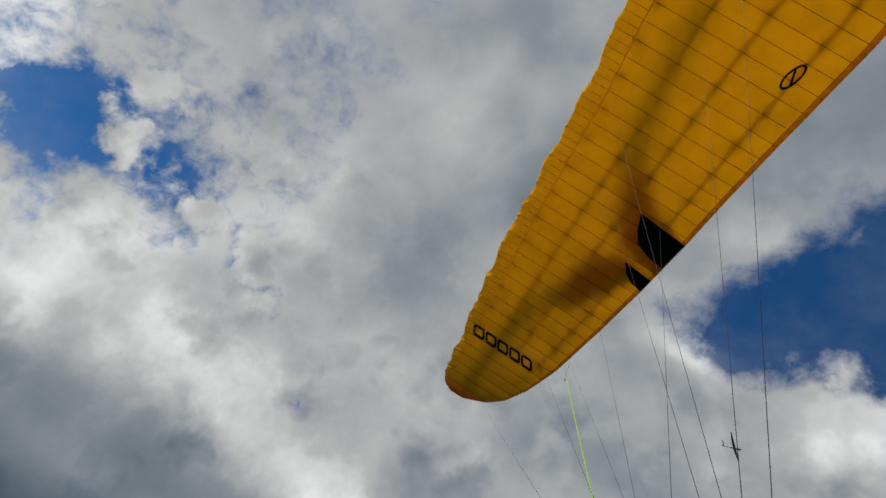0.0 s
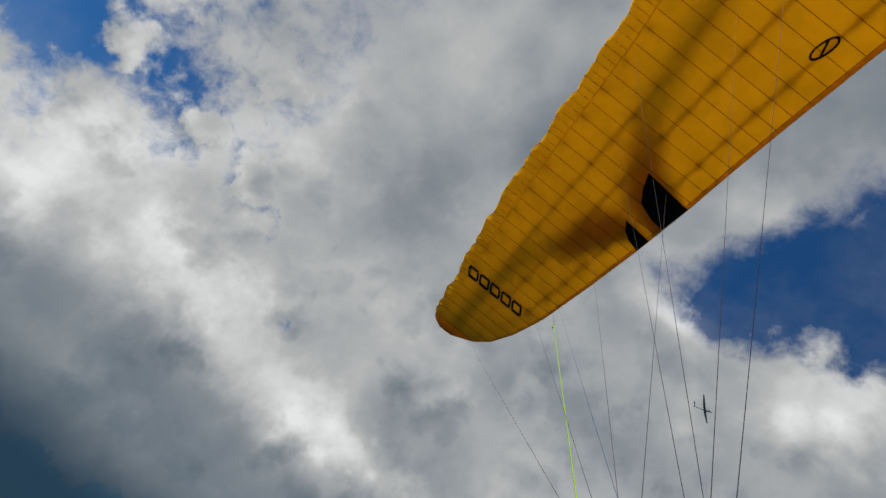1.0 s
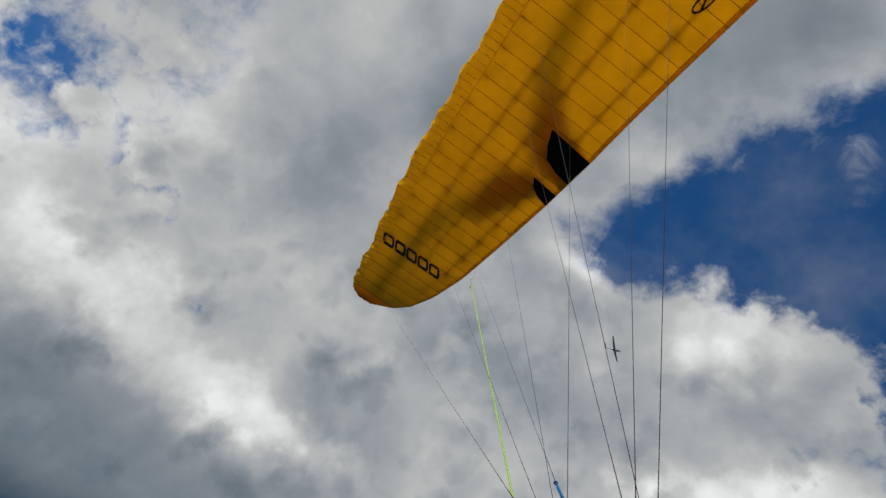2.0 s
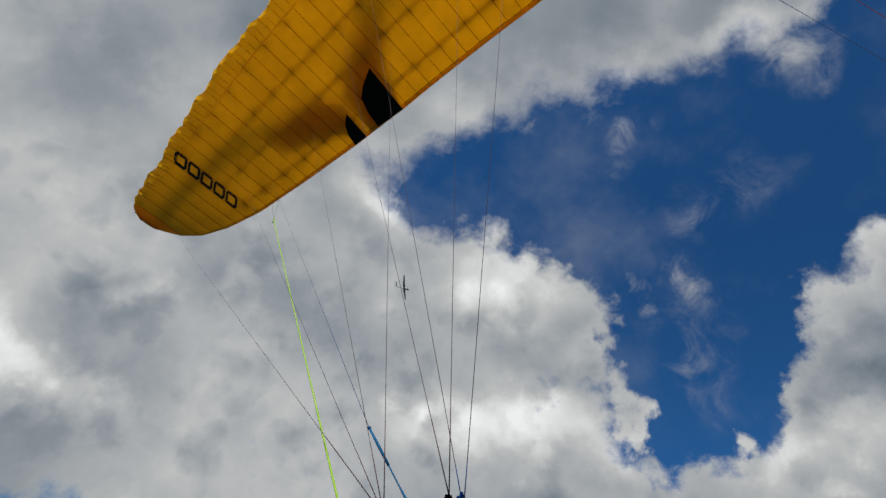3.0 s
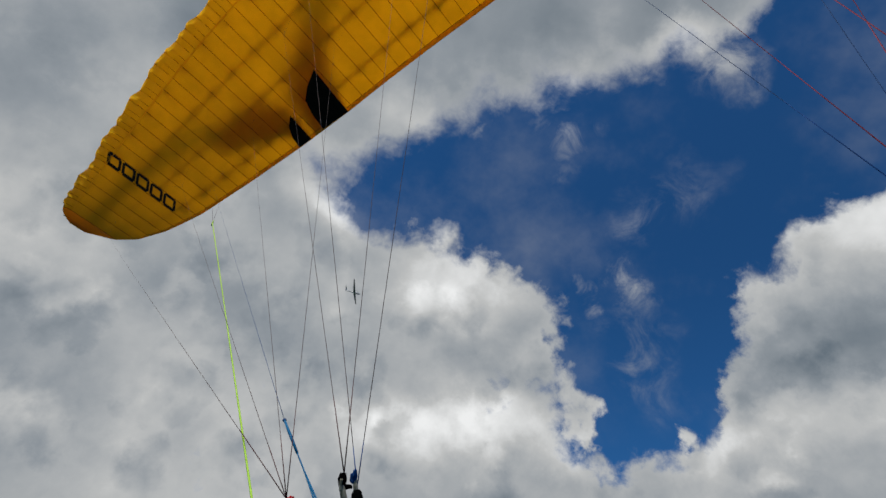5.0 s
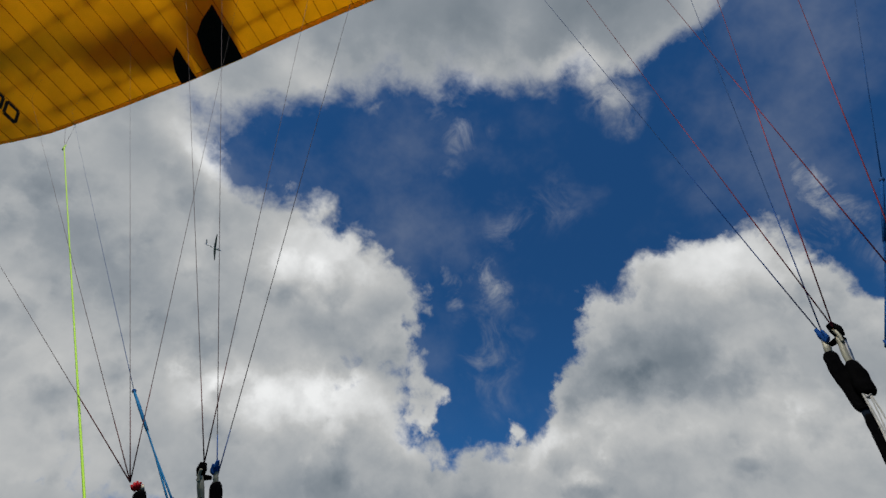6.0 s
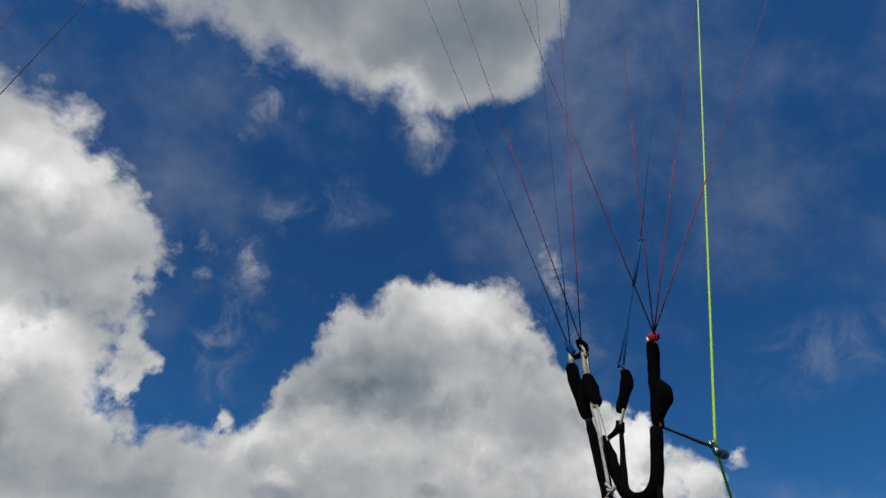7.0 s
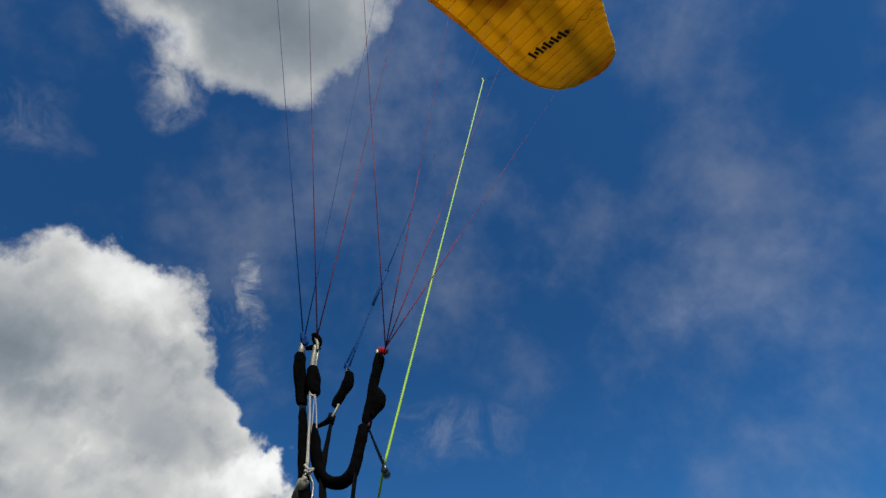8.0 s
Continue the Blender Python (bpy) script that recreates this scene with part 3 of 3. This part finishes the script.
# ---- risers ----
def riser(name, m, flip, label, depth, off, size, lean, drop, tall, near=(0.0, 0.00047)):
    """A set of risers, laid out in thousandths of its distance: x across from the front strap, y down."""
    ob = thing(name, m, label, "riser", "risers")

    K = depth * 0.001 * size

    def P(x, y, z=0.0):
        """A place in the layout; the straps lean towards the viewer as they go down."""
        y = tall * y if y > 0 else y
        px, py = size * (flip * x + lean * y), size * (y + drop * x)
        d = depth * (1 - near[0] * px - near[1] * py)
        return Vector((((off[0] + px) * d - off[0] * depth) * 0.001, -((off[1] + py) * d - off[1] * depth) * 0.001, depth - d + z * K))

    def run(pts, r, mat, nm, lab="", sides=10, flat=0.55, wob=0.2, steps=5, under=None):
        path = smooth_path([P(*p) for p in pts], steps)
        mid = P(*pts[len(pts) // 2][:2])
        k_ = K * (depth - mid.z) / depth
        rr = [v * k_ for v in r] if isinstance(r, (list, tuple)) else r * k_
        return part(nm, tube(path, rr, sides, flat, wob), mat, under or ob, lab)

    # front strap: short sleeve over a dark web, with a blue tied maillon on top
    sleeve = run([(-15, 42), (-13, 50), (-8, 75), (4, 110), (12, 135), (15, 142)], [8, 12, 13, 12, 11, 9], NEOPRENE, "sleeve", "black neoprene sleeve")
    run([(12, 130), (22, 170), (36, 230), (52, 300), (72, 390), (104, 540)], [8, 8, 8, 9, 10, 10], BLUE_WEB, "web_strap", "very dark blue webbing", 8, 0.35)
    run([(18, 150), (22, 168), (36, 225), (53, 300), (72, 390), (104, 540)], [6, 10, 12, 13, 14, 14], NEOPRENE, "lower_sleeve", "black neoprene sleeve")
    link = run([(-17, 22), (-15, 34), (-14, 46)], [4, 6, 5], ALLOY, "maillon", "pale metal maillon")
    run([(-24, 2), (-19, 14), (-15, 26)], [3, 5, 3], BLUE_LINE, "line_tie", "blue bound line loops", flat=1.0, under=link)
    run([(-16, 6), (-11, 18), (-14, 26)], [3, 4, 3], BLUE_LINE, "line_tie", "blue bound line loops", flat=1.0, under=link)
    run([(-10, 30, 3), (5, 22, 6), (14, 26, 4)], [4, 6, 5], WEBBING, "keeper_band", under=sleeve)
    # second strap: black end loop, maillon, block with the speed cords
    loop = run([(-3, -4, 6), (3, 6, 6), (8, 18, 6)], [6, 10, 7], NEOPRENE, "end_loop", "black end loop")
    run([(-1, 4, 12), (5, 14, 12), (8, 26, 12)], 3, ALLOY, "shackle_bar", under=loop)
    link = run([(5, 18, 8), (8, 40, 8), (12, 68, 6)], [5, 6.5, 5], ALLOY, "maillon", "dull pale metal maillon")
    run([(12, 22, 7), (14, 42, 7), (18, 66, 5)], [2, 3, 2], STEEL, "gate_nut", "steel screw gate", under=link)
    pulley = run([(9, 60, 6), (12, 66, 6), (17, 84, 6), (22, 103, 6), (25, 114, 6), (25, 117, 6)], [5, 11, 14, 14, 12, 6], NEOPRENE, "pulley_block", "black covered pulley block", flat=0.8)
    run([(18, 112, 15), (23, 117, 15), (28, 113, 15)], [2, 3, 2], GUNMETAL, "sheave", "small steel wheel", 8, 1.0, 0.0, under=pulley)
    cord = run([(10, 82, 18), (15, 110, 18), (27, 160, 18), (36, 210, 18), (46, 262, 16)], [1.6, 2.0, 2.2, 2.5, 3.0], WHITE_CORD, "speed_cord", "off-white speed cord", 7, 1.0, 0.05)
    run([(26, 112, 16), (36, 145, 16), (47, 190, 16)], 1.2, WHITE_CORD, "speed_cord", "off-white speed cord", 6, 1.0, 0.05)
    run([(24, 112, 17), (31, 150, 17), (37, 190, 17)], 1.0, WHITE_CORD, "speed_cord", "off-white speed cord", 6, 1.0, 0.05)
    run([(40, 255, 18), (48, 262, 20), (56, 260, 18), (50, 268, 18), (42, 266, 18)], 3, WHITE_CORD, "cord_knot", "knotted off-white cord", 8, 1.0, 0.2, under=cord)
    hook = run([(46, 272, 18), (38, 290, 18), (42, 320, 18), (52, 345, 18), (64, 330, 18), (62, 295, 18), (52, 274, 18)], 3.4, GUNMETAL, "hook", "dull grey steel hook", 8, 0.8, 0.0)
    part("hook_sleeve", block(*P(42, 305, 18), 14 * K, 34 * K, 14 * K, 0, 0.3), ALLOY, hook, "dull alloy hook sleeve")
    # middle strap: tie, sleeve, small maillon, knot and thin web
    sleeve = run([(80, 54), (82, 60), (84, 78), (78, 102), (73, 124), (71, 132)], [7, 10, 12, 10, 9, 6], NEOPRENE, "sleeve", "black neoprene sleeve")
    link = run([(74, 44), (78, 57)], [4, 6], ALLOY, "maillon", "pale metal maillon", under=sleeve)
    run([(68, 38), (73, 45), (77, 52)], [2, 4, 4], BLUE_LINE, "line_tie", "blue bound line loops", flat=1.0)
    run([(76, 124, 6), (73, 141, 6), (70, 156, 4)], 3, ALLOY, "shackle", "small steel shackle", 8, 0.7, 0.0, under=sleeve)
    run([(72, 150), (66, 166), (50, 182), (40, 200)], [6, 6, 4, 3], WEBBING, "side_web", "short black side web")
    strap = run([(73, 156), (76, 200), (80, 260), (92, 330), (108, 400), (134, 540)], [5, 6, 8, 11, 12, 12], WEBBING, "web_strap", "black webbing", 8, 0.3)
    run([(72, 150), (74, 168)], [8, 6], WEBBING, "knot", under=strap)
    # rear strap: red bound lines, thick sleeve with a bulge, looped tube below
    sleeve = run([(128, 2), (129, 8), (131, 25), (132, 60), (136, 100), (138, 140), (140, 158)], [9, 13, 13, 11, 12, 11, 9], NEOPRENE, "sleeve", "black neoprene sleeve")
    link = run([(122, -6), (124, 4)], [5, 6], ALLOY, "maillon", "pale metal maillon")
    for x0, y0, x1, y1 in ((120, -12, 126, -2), (126, -15, 128, -3), (133, -15, 131, -3), (139, -13, 134, -2)):
        run([(x0, y0, 3), (0.5 * (x0 + x1), 0.5 * (y0 + y1) - 1, 4), (x1, y1, 2)], [2.2, 3.4, 3.0], RED_BAND, "line_tie", "red bound line loop", 8, 0.9, 0.5, under=link)
    run([(119, -6), (130, -3), (142, -7)], [2, 3.2, 2], RED_BAND, "red_band", "red rubber band round the line loops", 8, 0.9, 0.4, under=link)
    run([(141, 72), (148, 88), (150, 106), (144, 140)], [5, 15, 16, 6], NEOPRENE, "magnet_pouch", "bulging black pouch", under=sleeve)
    run([(139, 150), (138, 168)], [8, 9], WEBBING, "stitched_tab", "black stitched tab", under=sleeve)
    run([(141, 150, 6), (140, 160, 6)], [2.5, 2.5], BROWN_LINE, "red_stitching", "dark red stitching", under=sleeve)
    run([(136, 161), (136, 167), (137, 205), (137, 245), (133, 272), (120, 291), (100, 295), (83, 285), (71, 264), (62, 238), (54, 211), (44, 180)], [9, 13, 13, 13, 12, 12, 12, 13, 14, 15, 15, 9], NEOPRENE, "loop_tube", "black padded loop tube", 12, 0.8)
    run([(140, 245), (144, 300), (150, 400), (158, 540)], [7, 8, 8, 8], WEBBING, "web_strap", "black webbing", 8, 0.3)
    return ob, P


right_riser, P_ = riser("riser", Matrix.Translation((0.4205, 0.1548, 0.3140)) @ pose(0, 0, 0, 135.10, -0.98, -57.70), 1,
                        "black sleeved paraglider risers with speed cords and red ties", 0.516, (241, 164), 1.0, 0.0, 0.0, 0.95, (0.0006, 0.0008))
left_riser, Q_ = riser("riser", Matrix.Translation((0.0001, 0.4824, 0.1994)) @ pose(0, 0, 0, 133.06, -1.72, -41.76), -1,
                       "black sleeved paraglider risers with blue and red line ties", 0.433, (-661, 242), 1.2, 0.08, 0.27, 0.80)


def line_loops(roots, risers_b, mat):
    """Blue doubled lower lines between the middle strap and its knot."""
    base = Vector(risers_b)
    top = Vector(roots["b"])
    ob = thing("lower_line", GLIDER @ Matrix.Translation(base), "doubled blue lower line with a bound knot on top", "line", "lower lines")
    d = top - base
    for s in (-1, 1):
        off = Vector((0.0022 * s, 0, 0))
        part("cord", tube(strung([off, d * 0.35, d], 0.03), 0.0009, 6), mat, ob)
    part("sheath", tube([d * 0.55, d * 0.8, d], [0.0016, 0.0020, 0.0014], 7), mat, ob, "blue woven sheath")
    part("knot", tube([d * 0.98, d * 1.0, d * 1.02], [0.001, 0.003, 0.001], 7), NAVY_LINE, ob)


def to_glider(m, p):
    return GLIDER.inverted() @ (m @ p)


line_loops(SECOND, to_glider(right_riser.matrix_world, P_(73, 48)), MID_BLUE)
line_loops(FIRST, to_glider(left_riser.matrix_world, Q_(73, 48)), LIGHT_BLUE)


def brake_keeper(a, b):
    """The short cord from the rear strap to the swivel that the brake line runs through."""
    base, d = Vector(a), Vector(b) - Vector(a)
    ob = thing("brake_keeper", GLIDER @ Matrix.Translation(base), "short dark teal cord with a metal swivel on the brake line", "cord")
    part("cord", tube([Vector((0, 0, 0)), d * 0.35, d * 0.7, d * 0.92], [0.0009, 0.0012, 0.0017, 0.0015], 8, 1.0, 0.35), TEAL_CORD, ob)
    side_ = d.normalized()
    up_ = Vector((0, 0, 1))
    loop = [d * 0.90 + side_ * 0.008 * (1 - math.cos(t)) + up_ * 0.006 * math.sin(t) for t in [i * math.pi / 8 for i in range(17)]]
    part("ring", tube(loop, 0.0013, 8), STEEL, ob, "bright steel ring")
    barrel = [d * s + up_ * -0.0045 for s in (0.97, 0.98, 1.02, 1.03, 1.08, 1.10, 1.17, 1.18)]
    part("swivel", tube(barrel, [0.002, 0.0040, 0.0044, 0.0033, 0.0033, 0.005, 0.005, 0.003], 12, 1.0, 0.05), GUNMETAL, ob, "dark metal swivel barrel")
    part("pin", tube([d * 1.0 + up_ * 0.006, d * 1.08 + up_ * 0.001, d * 1.15 - up_ * 0.004], 0.0014, 8), STEEL, ob, "small steel pin")


brake_keeper(to_glider(right_riser.matrix_world, P_(141, 157)), (0.355, 0.514, 0.211))


# ---- sailplane ----
def lifting(span, root, tip, thick, sweep, dihedral, stations=7, chord_pts=10):
    """A tapered surface from the root along +x, with an airfoil section."""
    verts, faces = [], []
    for i in range(stations + 1):
        s = i / stations
        c = root + (tip - root) * s ** 1.4
        for k in range(chord_pts):
            t = 2 * math.pi * k / chord_pts
            x = 0.5 * (1 + math.cos(t))
            z = 0.5 * thick * c * math.sin(t) * (1 - 0.6 * x)
            verts.append(Vector((span * s, sweep * s + (x - 0.35) * c, z + dihedral * s ** 1.5)))
    for i in range(stations):
        for k in range(chord_pts):
            j = (k + 1) % chord_pts
            faces.append((i * chord_pts + k, i * chord_pts + j, (i + 1) * chord_pts + j, (i + 1) * chord_pts + k))
    faces.append(tuple(stations * chord_pts + k for k in range(chord_pts)))
    return verts, faces


def sailplane(m):
    ob = thing("sailplane", m, "slender white sailplane with long wings, dark against the cloud", "glider")
    v, f = lifting(7.5, 0.95, 0.38, 0.15, 0.0, 0.55)
    part("wing", (v, f), SHADED_GEL, ob)
    part("wing", ([Vector((-p.x, p.y, p.z)) for p in v], [q[::-1] for q in f]), SHADED_GEL, ob)
    path = [(0, -2.3 + i * 0.5, 0.05) for i in range(14)]
    part("fuselage", tube(path, [0.04, 0.26, 0.36, 0.40, 0.40, 0.34, 0.25, 0.19, 0.16, 0.145, 0.135, 0.125, 0.12, 0.10], 12), WHITE_GEL, ob, "white tapered fuselage")
    part("canopy", tube([(0, -1.9, 0.2), (0, -1.3, 0.34), (0, -0.7, 0.36), (0, -0.2, 0.24)], [0.03, 0.24, 0.24, 0.05], 12), CANOPY_GLASS, ob, "tinted cockpit canopy")
    v, f = lifting(1.25, 0.62, 0.40, 0.12, 0.1, 0.0, 3)
    fin = [Vector((p.z, p.y + 3.9, p.x + 0.05)) for p in v]
    part("fin", (fin, f), WHITE_GEL, ob)
    v, f = lifting(1.3, 0.48, 0.30, 0.12, 0.05, 0.0, 3)
    for s in (-1, 1):
        part("tailplane", ([Vector((s * p.x, p.y + 4.1, p.z + 1.3)) for p in v], f if s > 0 else [q[::-1] for q in f]), WHITE_GEL, ob)


PLANE = bearing(-3.4, 38.1) * 229
sailplane(Matrix.Translation(PLANE) @ pose(0, 0, 0, 11.3, 1.5, 81.6))
